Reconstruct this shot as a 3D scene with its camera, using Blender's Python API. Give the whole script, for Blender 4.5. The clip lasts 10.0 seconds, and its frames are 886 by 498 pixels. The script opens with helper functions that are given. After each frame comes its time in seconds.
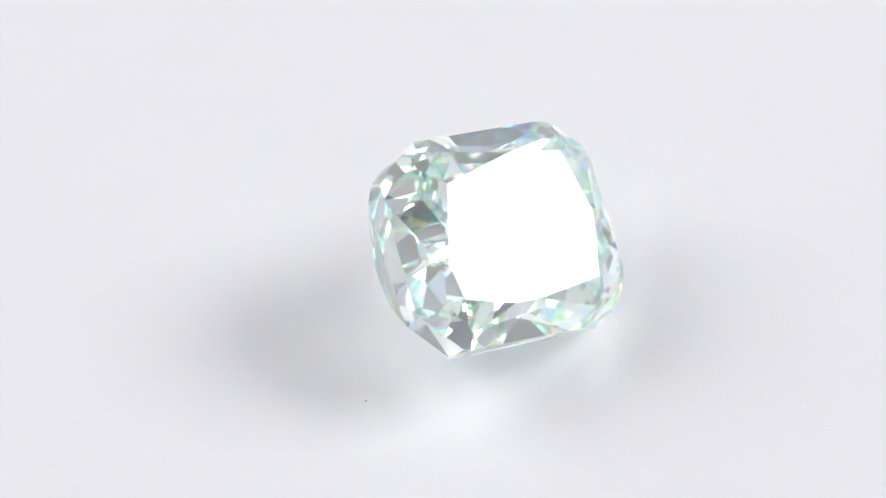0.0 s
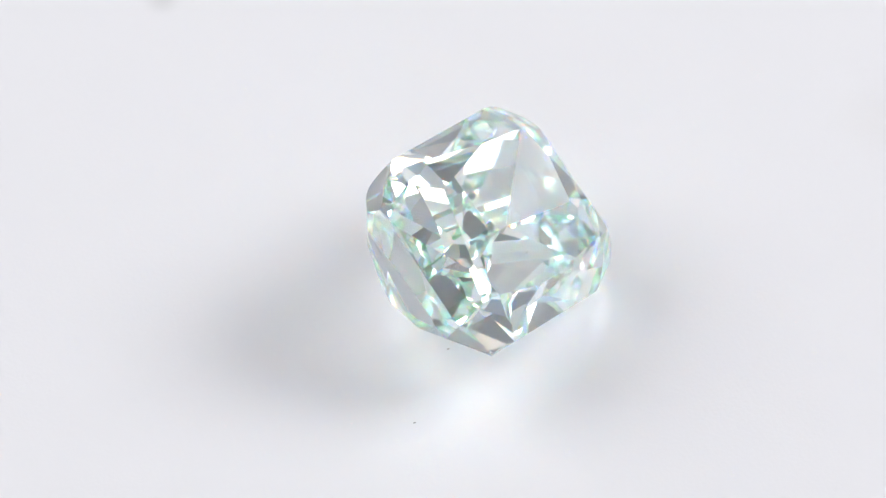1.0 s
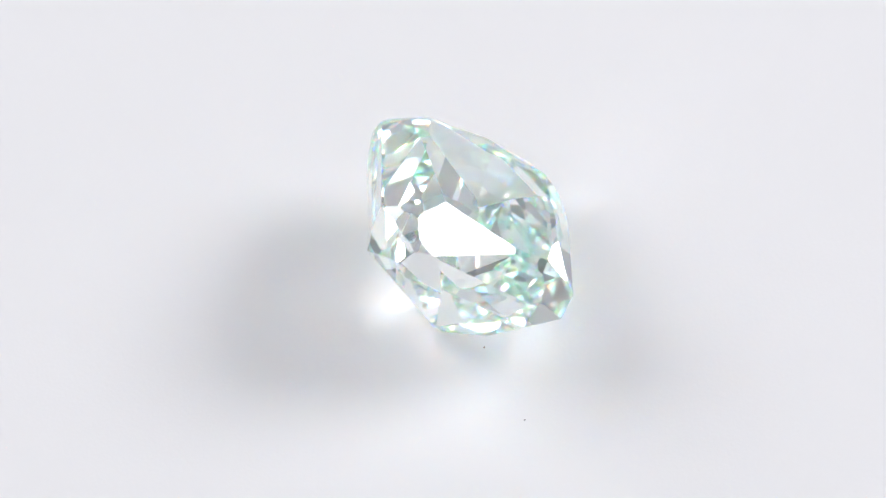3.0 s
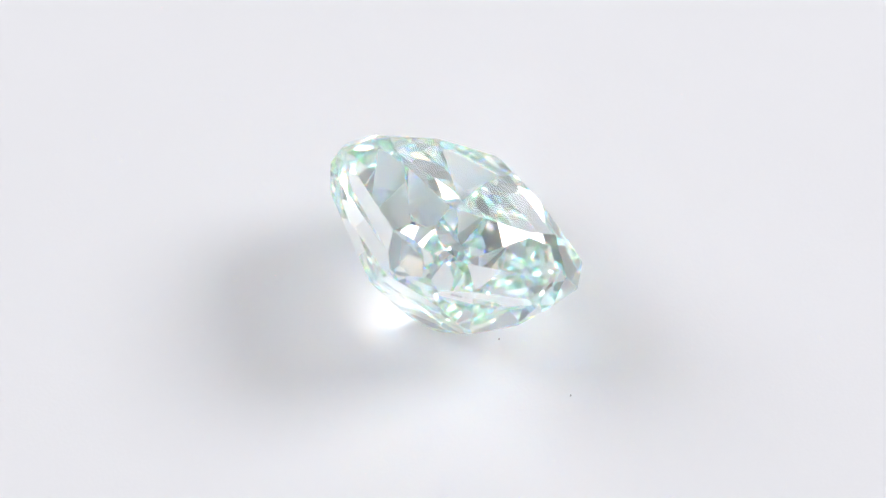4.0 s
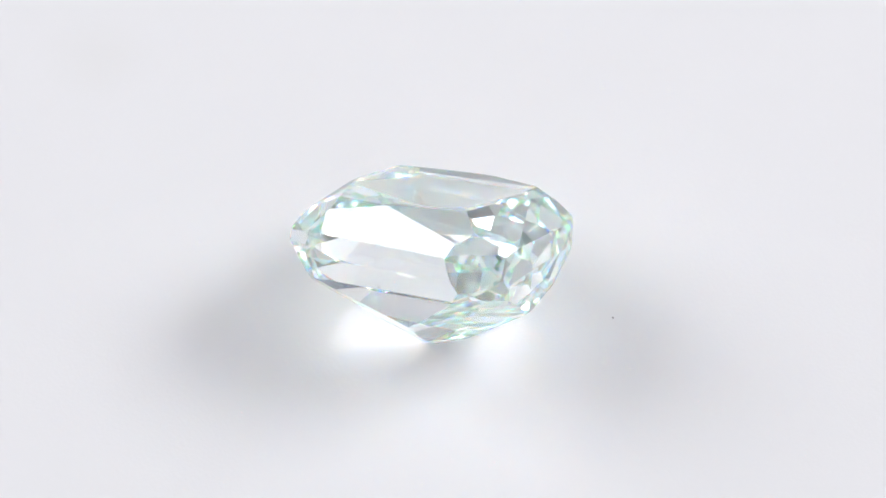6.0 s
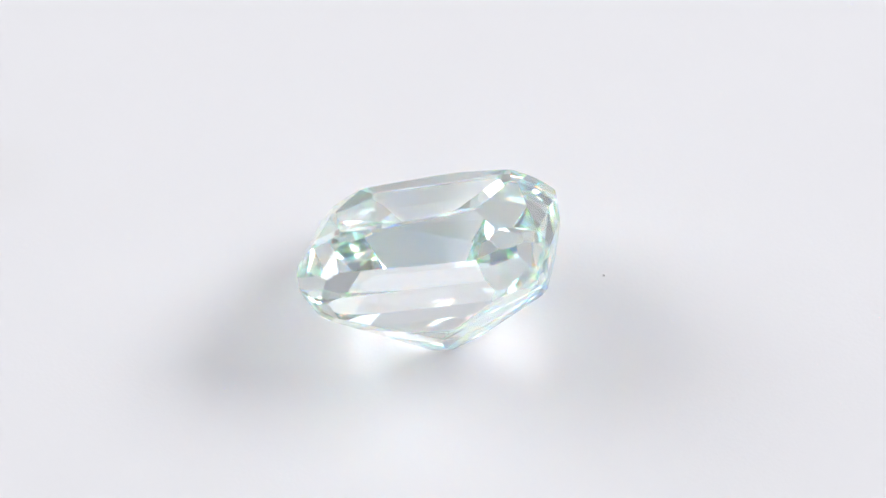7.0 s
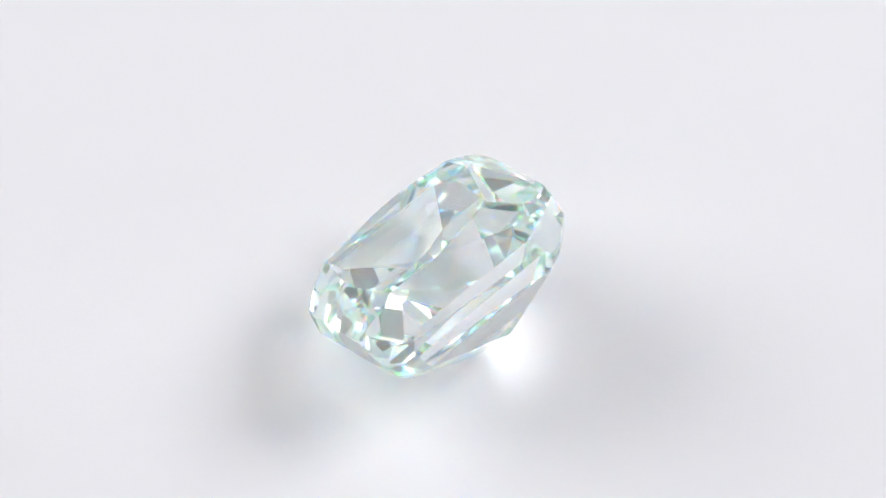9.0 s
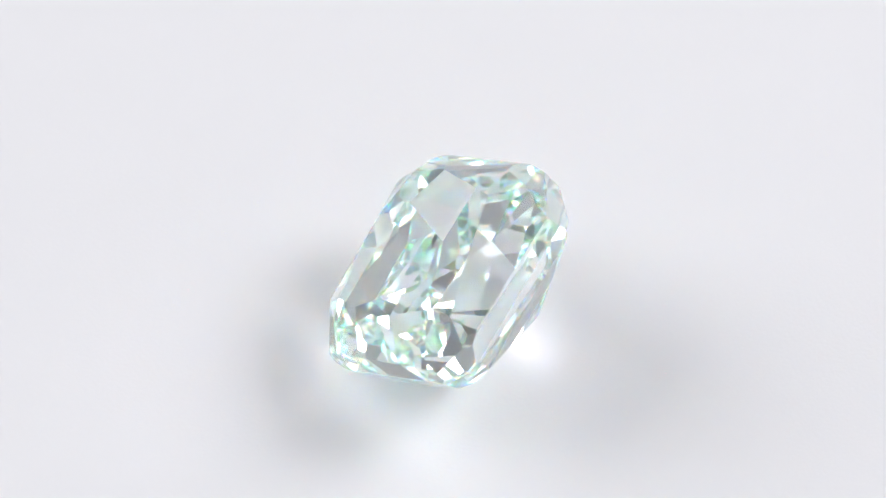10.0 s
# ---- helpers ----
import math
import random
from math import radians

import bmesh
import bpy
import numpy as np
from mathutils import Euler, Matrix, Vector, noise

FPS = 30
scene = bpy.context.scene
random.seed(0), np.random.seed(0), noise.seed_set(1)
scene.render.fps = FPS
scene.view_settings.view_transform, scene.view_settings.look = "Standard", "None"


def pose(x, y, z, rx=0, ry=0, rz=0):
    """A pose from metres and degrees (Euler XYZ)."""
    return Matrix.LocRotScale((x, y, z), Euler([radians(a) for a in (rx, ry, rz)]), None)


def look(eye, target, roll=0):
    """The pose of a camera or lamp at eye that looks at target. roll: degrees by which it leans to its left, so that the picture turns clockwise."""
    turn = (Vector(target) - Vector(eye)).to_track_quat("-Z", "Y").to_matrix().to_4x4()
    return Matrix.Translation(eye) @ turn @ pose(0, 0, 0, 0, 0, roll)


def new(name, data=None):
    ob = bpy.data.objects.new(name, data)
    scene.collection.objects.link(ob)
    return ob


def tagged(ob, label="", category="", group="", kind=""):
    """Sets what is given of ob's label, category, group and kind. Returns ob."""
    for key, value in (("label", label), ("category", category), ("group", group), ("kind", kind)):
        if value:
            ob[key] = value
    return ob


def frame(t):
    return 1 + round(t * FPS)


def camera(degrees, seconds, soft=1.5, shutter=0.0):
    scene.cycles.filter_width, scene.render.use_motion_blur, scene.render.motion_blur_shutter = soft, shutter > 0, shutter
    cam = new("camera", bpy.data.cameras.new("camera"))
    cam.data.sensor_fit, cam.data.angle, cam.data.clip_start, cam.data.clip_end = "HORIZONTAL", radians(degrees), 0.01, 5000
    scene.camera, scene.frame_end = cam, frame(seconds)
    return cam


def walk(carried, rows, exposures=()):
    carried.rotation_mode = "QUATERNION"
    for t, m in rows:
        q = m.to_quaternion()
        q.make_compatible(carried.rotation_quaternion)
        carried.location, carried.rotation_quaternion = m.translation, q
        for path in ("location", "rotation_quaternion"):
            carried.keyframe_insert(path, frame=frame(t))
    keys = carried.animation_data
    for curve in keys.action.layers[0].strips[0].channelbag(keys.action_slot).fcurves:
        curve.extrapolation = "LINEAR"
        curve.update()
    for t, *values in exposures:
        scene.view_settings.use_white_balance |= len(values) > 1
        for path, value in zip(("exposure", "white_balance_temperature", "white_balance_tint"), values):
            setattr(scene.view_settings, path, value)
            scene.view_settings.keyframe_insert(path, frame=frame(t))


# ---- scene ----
MM = 0.001
FLOOR = -0.030         # the booth floor, below the top of the platter
SPIN = 21.362          # degrees the platter turns each second

cam = camera(5.6211, 10.0, soft=1.35)
VIEW = look((-0.563 * MM, -151.806 * MM, 183.204 * MM), (-0.563 * MM, 1.284 * MM, 1.079 * MM), 1.11)
cam.data.dof.use_dof, cam.data.dof.focus_distance, cam.data.dof.aperture_fstop = True, 0.2357, 105.0
walk(cam, [(0.0, VIEW), (10.0, VIEW)], exposures=[(0.0, -0.165), (10.0, -0.165)])

# light may bounce often inside the stone
scene.cycles.diffuse_bounces = 16
scene.cycles.max_bounces, scene.cycles.glossy_bounces, scene.cycles.transmission_bounces = 96, 64, 64
scene.cycles.caustics_reflective = scene.cycles.caustics_refractive = True
scene.cycles.blur_glossy = 0.0
scene.cycles.sample_clamp_indirect = 0.0

# ---- light: two side softboxes and an added front fill, inside a closed white booth ----
world = bpy.data.worlds.new("booth_air")
scene.world = world
world.use_nodes = True
world.node_tree.nodes["Background"].inputs["Color"].default_value = (0.75, 0.78, 0.85, 1)
world.node_tree.nodes["Background"].inputs["Strength"].default_value = 0.02


def softbox(name, where, target, width, height, watts, colour):
    lamp = bpy.data.lights.new(name, "AREA")
    lamp.shape, lamp.size, lamp.size_y = "RECTANGLE", width, height
    lamp.energy, lamp.color = watts, colour
    ob = new(name, lamp)
    ob.matrix_world = look(where, target)
    return ob


softbox("softbox_lamp", (0.228, 0.066, 0.202), (0.0, 0.0, 0.0), 0.165, 0.126, 0.66, (0.975, 0.970, 1.0))
softbox("softbox_lamp", (-0.230, 0.074, 0.178), (0.0, 0.0, 0.0), 0.21, 0.19, 0.575, (0.970, 0.970, 1.0))
# unseen fill lamp added behind the camera to brighten the stone and platter
softbox("front_fill_lamp", (0.0, -0.252, 0.302), (0.0, 0.0, 0.0), 0.46, 0.30, 0.41, (0.975, 0.970, 1.0))


# ---- materials ----
def material(name):
    m = bpy.data.materials.new(name)
    m.use_nodes = True
    m.node_tree.nodes.clear()
    return m, m.node_tree.nodes, m.node_tree.links


def surface(name, low, high, scale, rough, bump=0.0, bump_scale=1000.0, metallic=0.0):
    """A plain paint, cloth or plastic: two scales of mottling and a fine relief."""
    m, n, l = material(name)
    out, bsdf = n.new("ShaderNodeOutputMaterial"), n.new("ShaderNodeBsdfPrincipled")
    where, coarse, fine = n.new("ShaderNodeTexCoord"), n.new("ShaderNodeTexNoise"), n.new("ShaderNodeTexNoise")
    coarse.inputs["Scale"].default_value, coarse.inputs["Detail"].default_value = scale, 4
    fine.inputs["Scale"].default_value, fine.inputs["Detail"].default_value = bump_scale, 3
    ramp = n.new("ShaderNodeMix")
    ramp.data_type = "RGBA"
    ramp.inputs["A"].default_value, ramp.inputs["B"].default_value = (*low, 1), (*high, 1)
    relief = n.new("ShaderNodeBump")
    relief.inputs["Strength"].default_value, relief.inputs["Distance"].default_value = bump, 0.0001
    l.new(where.outputs["Object"], coarse.inputs["Vector"])
    l.new(where.outputs["Object"], fine.inputs["Vector"])
    l.new(coarse.outputs["Fac"], ramp.inputs["Factor"])
    l.new(ramp.outputs["Result"], bsdf.inputs["Base Color"])
    l.new(fine.outputs["Fac"], relief.inputs["Height"])
    l.new(relief.outputs["Normal"], bsdf.inputs["Normal"])
    bsdf.inputs["Roughness"].default_value, bsdf.inputs["Metallic"].default_value = rough, metallic
    l.new(bsdf.outputs["BSDF"], out.inputs["Surface"])
    return m, bsdf, ramp


def gem_material():
    """Pale blue-green diamond: the warm half of the light is bent a little less than the cool half."""
    m, n, l = material("diamond")
    out, both = n.new("ShaderNodeOutputMaterial"), n.new("ShaderNodeAddShader")
    for i, (share, ior) in enumerate((((0.67, 0.50, 0.33), 2.407), ((0.33, 0.50, 0.67), 2.434))):
        glass = n.new("ShaderNodeBsdfGlass")
        glass.inputs["Color"].default_value = (0.985 * share[0], 0.9975 * share[1], 0.9968 * share[2], 1)
        glass.inputs["IOR"].default_value, glass.inputs["Roughness"].default_value = ior, 0.0
        l.new(glass.outputs[0], both.inputs[i])
    l.new(both.outputs[0], out.inputs["Surface"])
    return m


def platter_material():
    """Matt white acrylic with a few faint soft stains that turn with it."""
    m, bsdf, ramp = surface("white_acrylic", (0.80, 0.80, 0.81), (0.82, 0.82, 0.83), 60.0, 0.30, 0.04, 9000.0)
    n, l = m.node_tree.nodes, m.node_tree.links
    where = n.new("ShaderNodeTexCoord")
    last = ramp.outputs["Result"]
    for radius, degrees, wide, strength, colour in (
            (13.65, 106.3, 0.62, 0.30, (0.48, 0.48, 0.46, 1)),
            (13.30, 10.5, 1.9, 0.10, (0.62, 0.60, 0.52, 1)),
            (13.90, 104.8, 1.1, 0.09, (0.50, 0.50, 0.48, 1))):
        a = radians(degrees)
        gap = n.new("ShaderNodeVectorMath")
        gap.operation = "DISTANCE"
        gap.inputs[1].default_value = (radius * MM * math.cos(a), radius * MM * math.sin(a), -FLOOR)
        fade = n.new("ShaderNodeMapRange")
        fade.interpolation_type = "SMOOTHSTEP"
        fade.inputs["From Min"].default_value, fade.inputs["From Max"].default_value = 0.0, wide * MM
        fade.inputs["To Min"].default_value, fade.inputs["To Max"].default_value = strength, 0.0
        stain = n.new("ShaderNodeMix")
        stain.data_type = "RGBA"
        stain.inputs["B"].default_value = colour
        l.new(where.outputs["Object"], gap.inputs[0])
        l.new(gap.outputs["Value"], fade.inputs["Value"])
        l.new(fade.outputs["Result"], stain.inputs["Factor"])
        l.new(last, stain.inputs["A"])
        last = stain.outputs["Result"]
    l.new(last, bsdf.inputs["Base Color"])
    return m


DIAMOND = gem_material()
ACRYLIC = platter_material()
BOOTH_WHITE = surface("white_booth_cloth", (0.68, 0.68, 0.69), (0.73, 0.73, 0.74), 14.0, 0.9, 0.2, 2500.0)[0]
BOOTH_GREY = surface("pale_grey_booth_cloth", (0.30, 0.30, 0.305), (0.36, 0.36, 0.365), 14.0, 0.9, 0.2, 2500.0)[0]
DISC_DARK = surface("dark_disc_matt", (0.020, 0.020, 0.022), (0.032, 0.032, 0.034), 14.0, 0.9, 0.2, 2500.0)[0]
GREY_PLASTIC = surface("grey_plastic", (0.30, 0.30, 0.31), (0.34, 0.34, 0.35), 40.0, 0.5, 0.1, 3000.0)[0]
DUST = surface("grey_dust", (0.24, 0.24, 0.24), (0.36, 0.35, 0.34), 9000.0, 0.9)[0]
BROWN_DUST = surface("brown_dust", (0.22, 0.13, 0.09), (0.32, 0.20, 0.14), 9000.0, 0.9)[0]
PALE_FLECK = surface("pale_fleck", (0.75, 0.75, 0.75), (0.85, 0.85, 0.85), 9000.0, 0.8)[0]
ENGRAVED = surface("engraved_grey", (0.16, 0.16, 0.17), (0.24, 0.24, 0.25), 9000.0, 0.8)[0]


# ---- building helpers ----
def part(name, bm, mat, parent=None, label=""):
    mesh = bpy.data.meshes.new(name)
    bm.normal_update()
    bm.to_mesh(mesh)
    bm.free()
    mesh.materials.append(mat)
    ob = new(name, mesh)
    ob.parent = parent
    return tagged(ob, label)


def slab(x0, y0, z0, x1, y1, z1):
    bm = bmesh.new()
    bmesh.ops.create_cube(bm, size=1)
    bmesh.ops.scale(bm, vec=(x1 - x0, y1 - y0, z1 - z0), verts=bm.verts)
    bmesh.ops.translate(bm, vec=((x0 + x1) / 2, (y0 + y1) / 2, (z0 + z1) / 2), verts=bm.verts)
    return bm


def lathe(profile, steps=128):
    """A turned solid from (radius, z) pairs, closed at both ends on the axis."""
    bm = bmesh.new()
    rings = []
    for r, z in profile:
        rings.append([bm.verts.new((r * math.cos(2 * math.pi * i / steps), r * math.sin(2 * math.pi * i / steps), z)) for i in range(steps)])
    for low, high in zip(rings, rings[1:]):
        for i in range(steps):
            j = (i + 1) % steps
            bm.faces.new((low[i], low[j], high[j], high[i]))
    bm.faces.new(list(reversed(rings[0])))
    bm.faces.new(rings[-1])
    return bm


# ---- the closed booth ----
W, T = 0.32, 0.006


def booth():
    for name, box, mat, label in (
            ("floor", (-W, -W, FLOOR - T, W, W, FLOOR), BOOTH_WHITE, "white cloth floor of the light booth"),
            ("wall_east", (W, -W, FLOOR, W + T, W, 0.40), BOOTH_WHITE, "white cloth side wall of the booth"),
            ("wall_west", (-W - T, -W, FLOOR, -W, W, 0.40), BOOTH_WHITE, "white cloth side wall of the booth"),
            ("wall_north", (-W, W, FLOOR, W, W + T, 0.40), BOOTH_WHITE, "white cloth back wall of the booth"),
            ("wall_south", (-W, -W - T, FLOOR, W, -W, 0.40), BOOTH_WHITE, "white cloth front wall of the booth"),
            ("ceiling", (-W - T, -W - T, 0.40, W + T, W + T, 0.40 + T), BOOTH_GREY, "pale grey cloth top of the light booth")):
        tagged(part(name, slab(*box), mat), label, "booth", kind="structure")


booth()


def camera_dark_disc():
    """An unseen dark disc behind the lens, added to give the facets dark reflections."""
    bm = bmesh.new()
    bmesh.ops.create_cone(bm, cap_ends=True, segments=48, radius1=0.072, radius2=0.072, depth=0.004)
    ob = tagged(part("camera_dark_disc", bm, DISC_DARK), "unseen dark disc behind the camera, added for dark facet reflections", "port", kind="structure")
    ob.matrix_world = look((0.0, -0.247, 0.296), (0.0, 0.0, 0.0))


camera_dark_disc()

# ---- turntable ----
def build_turntable():
    base = tagged(new("turntable"), "small display turntable with a matt white acrylic platter", "turntable")
    base.location = (0, 0, FLOOR)
    part("base", lathe([(0.050, 0.0), (0.052, 0.002), (0.052, 0.019), (0.050, 0.021), (0.030, 0.0235)]), GREY_PLASTIC, base, "grey plastic base under the platter")
    top = part("platter", lathe([(0.058, 0.0240), (0.060, 0.0246), (0.060, 0.0292), (0.0594, 0.0298), (0.0585, 0.0300)]), ACRYLIC, base, "matt white acrylic platter with faint stains")
    return top


platter = build_turntable()

# ---- the stone, in millimetres, with its table facing up before it is laid down ----
# The cut as a cutter would note it, tier by tier: each facet's compass bearing and its slope, in degrees
# (90 faces straight up, 0 sideways, -90 straight down), and how far from the stone's middle it lies.
TABLE_AND_STARS = [
    (15.7, 62.6, 2.017), (50.3, 57.4, 2.287), (82.8, 62.6, 1.878), (98.7, 89.5, 1.111), (103.7, 62.1, 1.811),
    (131.5, 55.3, 2.308), (162.7, 62.2, 1.926), (188.9, 64.8, 2.026), (225.7, 54.3, 2.470), (255.9, 62.9, 1.965),
    (277.9, 64.3, 1.878), (314.4, 55.3, 2.423), (348.7, 66.0, 1.945),
]
CROWN_MAINS = [
    (1.5, 46.1, 2.451), (26.8, 41.1, 2.862), (41.7, 44.2, 2.693), (64.4, 39.8, 2.739), (90.7, 45.8, 2.137),
    (115.4, 37.9, 2.765), (132.1, 41.9, 2.756), (149.2, 37.8, 2.978), (180.4, 46.3, 2.461), (209.4, 39.0, 3.057),
    (226.8, 43.9, 2.792), (269.4, 51.8, 2.127), (303.6, 35.4, 2.933), (312.5, 42.7, 2.789), (330.5, 40.3, 2.956),
]
GIRDLE = [
    (10.1, 2.2, 3.482), (49.9, 10.9, 3.501), (66.0, 1.4, 3.414), (88.3, -9.3, 2.726), (121.5, -2.3, 3.358),
    (132.8, 6.0, 3.504), (146.7, 2.1, 3.647), (170.9, -2.7, 3.374), (180.1, 4.2, 3.249), (193.1, -3.0, 3.479),
    (217.4, -0.1, 3.597), (225.5, 16.7, 3.477), (244.7, 13.4, 3.457), (269.7, -2.2, 2.864), (294.5, 18.7, 3.212),
    (329.4, 18.5, 3.542), (345.5, 5.1, 3.514), (359.7, 9.7, 3.198),
]
UPPER_PAVILION = [
    (38.1, -25.5, 3.471), (44.9, -35.2, 3.284), (60.8, -24.5, 3.313), (88.0, -33.4, 2.625), (88.2, -20.6, 2.668),
    (117.3, -34.6, 3.153), (141.5, -32.5, 3.289), (175.4, -20.5, 3.271), (181.4, -17.8, 3.242), (191.9, -19.9, 3.387),
    (225.1, -34.3, 3.144), (273.3, -35.0, 2.670), (345.3, -28.0, 3.273), (360.0, -23.9, 3.086),
]
LOWER_PAVILION = [
    (14.2, -53.0, 2.770), (61.6, -56.4, 2.606), (87.7, -67.9, 2.810), (131.9, -42.0, 3.101), (133.4, -58.4, 2.575),
    (167.2, -44.9, 3.196), (214.8, -52.4, 2.905), (275.6, -50.2, 2.555), (296.1, -38.4, 3.002), (298.1, -55.4, 2.761),
    (322.7, -41.3, 2.956), (324.8, -52.6, 2.797),
]
CUT = np.array(TABLE_AND_STARS + CROWN_MAINS + GIRDLE + UPPER_PAVILION + LOWER_PAVILION)


def stone_points():
    """The corners of the solid that all the facets' planes leave standing."""
    bearing, slope, away = np.radians(CUT[:, 0]), np.radians(CUT[:, 1]), CUT[:, 2]
    n = np.c_[np.cos(slope) * np.cos(bearing), np.cos(slope) * np.sin(bearing), np.sin(slope)]
    i, j, k = np.array([(a, b, c) for a in range(len(n)) for b in range(a) for c in range(b)]).T
    across = np.cross(n[j], n[k])
    volume = (n[i] * across).sum(1)
    volume[abs(volume) < 1e-5] = 1e9
    corner = (across * away[i, None] + np.cross(n[k], n[i]) * away[j, None] + np.cross(n[i], n[j]) * away[k, None]) / volume[:, None]
    inside = (corner @ n.T <= away + 1e-6).all(1) & (volume < 1e8)
    return corner[inside]


def laid_down():
    """The turn and place in which the stone lies on its pavilion, for the start of the clip."""
    turn = Matrix.Rotation(radians(52.543), 4, "Z") @ Matrix.Rotation(radians(34.63), 4, "X") @ Matrix.Rotation(radians(-28.118), 4, "Z")
    low = min((turn @ Vector(p)).z for p in stone_points())
    return Matrix.Translation((0.88, 0.343, -low)) @ turn


def build_stone():
    bm = bmesh.new()
    for p in stone_points():
        bm.verts.new(p)
    bmesh.ops.convex_hull(bm, input=bm.verts)
    bmesh.ops.delete(bm, geom=[v for v in bm.verts if not v.link_faces], context="VERTS")
    bmesh.ops.dissolve_limit(bm, angle_limit=radians(0.4), verts=bm.verts, edges=bm.edges)
    bmesh.ops.recalc_face_normals(bm, faces=bm.faces)
    bm.normal_update()
    facets = [(f.normal.copy(), f.calc_center_median()) for f in bm.faces]
    bmesh.ops.transform(bm, matrix=Matrix.Scale(MM, 4) @ laid_down(), verts=bm.verts)
    return tagged(part("cut_diamond", bm, DIAMOND), "pale blue-green cushion-cut diamond lying tilted on the white platter", "gemstone"), facets


stone, FACETS = build_stone()


def facet_frame(x, y, z, turn=0.0):
    """The pose, in millimetres, of a mark on the facet nearest to a point of the stone; its z is the facet's normal."""
    p = Vector((x, y, z))
    away, n = max(((n.dot(p - c), n) for n, c in FACETS), key=lambda e: e[0])
    side = n.cross(Vector((0, 0, 1)))
    side = side.normalized() if side.length > 0.01 else Vector((1, 0, 0))
    up = n.cross(side)
    m = Matrix((side, up, n)).transposed().to_4x4()
    m.translation = p - n * (away - 0.003)
    return m @ Matrix.Rotation(radians(turn), 4, "Z")


def surface_mark(name, x, y, z, turn, sizes, mat, label=""):
    """Flat rounded flecks, each (offset, length, width) along one line on a facet."""
    bm = bmesh.new()
    for shift, length, width in sizes:
        made = bmesh.ops.create_cone(bm, cap_ends=True, segments=10, radius1=0.5, radius2=0.42, depth=1.0)["verts"]
        bmesh.ops.scale(bm, vec=(length, width, 0.004), verts=made)
        bmesh.ops.translate(bm, vec=(shift, 0, 0.002), verts=made)
    bmesh.ops.transform(bm, matrix=Matrix.Scale(MM, 4) @ laid_down() @ facet_frame(x, y, z, turn), verts=bm.verts)
    return part(name, bm, mat, stone, label)


surface_mark("surface_mark", -0.50, -1.09, 1.2, 10, [(0.0, 0.13, 0.055), (0.07, 0.05, 0.04)], ENGRAVED, "thin dark fleck on the table facet")
surface_mark("surface_mark", -0.13, -0.59, 1.2, 70, [(0.0, 0.05, 0.035)], ENGRAVED, "tiny dark fleck on the table facet")
for at, turn, size in (((0.09, -0.28, 1.2), 50, (0.0, 0.12, 0.02)), ((-0.115, -0.115, 1.2), 70, (0.0, 0.06, 0.025))):
    surface_mark("surface_mark", *at, turn, [size], PALE_FLECK, "tiny pale fleck on the table facet")
for at, turn in (((-3.18, 1.49, 0.36), 20), ((-3.21, 1.38, 0.14), 60)):
    surface_mark("surface_mark", *at, turn, [(0.0, 0.05, 0.04)], ENGRAVED, "tiny dark speck on the girdle")
for at, turn, size in (((0.30, 2.47, -0.97), 20, (0.0, 0.10, 0.04)), ((0.29, 2.33, -1.22), -15, (0.0, 0.09, 0.05)),
                       ((0.18, 2.31, -1.25), 25, (0.0, 0.11, 0.035)), ((0.0, 2.26, -1.36), 5, (0.0, 0.06, 0.05)),
                       ((-0.135, 2.38, -1.17), 30, (0.0, 0.12, 0.035)), ((-0.23, 2.33, -1.26), 40, (0.0, 0.08, 0.04))):
    surface_mark("surface_mark", *at, turn, [size], PALE_FLECK, "small pale fleck on a lower facet")
surface_mark("girdle_inscription", -3.125, 1.02, -0.66, 0, [(-0.22, 0.05, 0.05), (-0.06, 0.07, 0.07), (0.04, 0.09, 0.05), (0.14, 0.07, 0.06), (0.22, 0.05, 0.06)],
             ENGRAVED, "fine engraved line of marks along the girdle")


# ---- dust ----
def speck(radius, degrees, size, mat, label):
    bm = bmesh.new()
    bmesh.ops.create_icosphere(bm, subdivisions=2, radius=1)
    rng = random.Random(int(radius * 1000))
    for v in bm.verts:
        v.co *= 0.75 + 0.5 * rng.random()
    bmesh.ops.scale(bm, vec=(size * MM, size * 0.6 * MM, size * 0.35 * MM), verts=bm.verts)
    a = radians(degrees)
    low = min(v.co.z for v in bm.verts)
    bmesh.ops.translate(bm, vec=(radius * MM * math.cos(a), radius * MM * math.sin(a), -low), verts=bm.verts)
    return tagged(part("dust_speck", bm, mat), label, "dust", group="dust on the platter")


SPECKS = [speck(3.954, -129.3, 0.032, DUST, "tiny dark grey dust speck on the platter"),
          speck(1.30, -128.0, 0.032, BROWN_DUST, "tiny brown dust speck beside the stone")]


def motions():
    times = [0.5 * i for i in range(21)]
    walk(platter, [(t, pose(0, 0, 0, 0, 0, SPIN * t)) for t in times])
    for thing in (stone, *SPECKS):
        walk(thing, [(t, pose(0, 0, 0, 0, 0, SPIN * t)) for t in times])


motions()
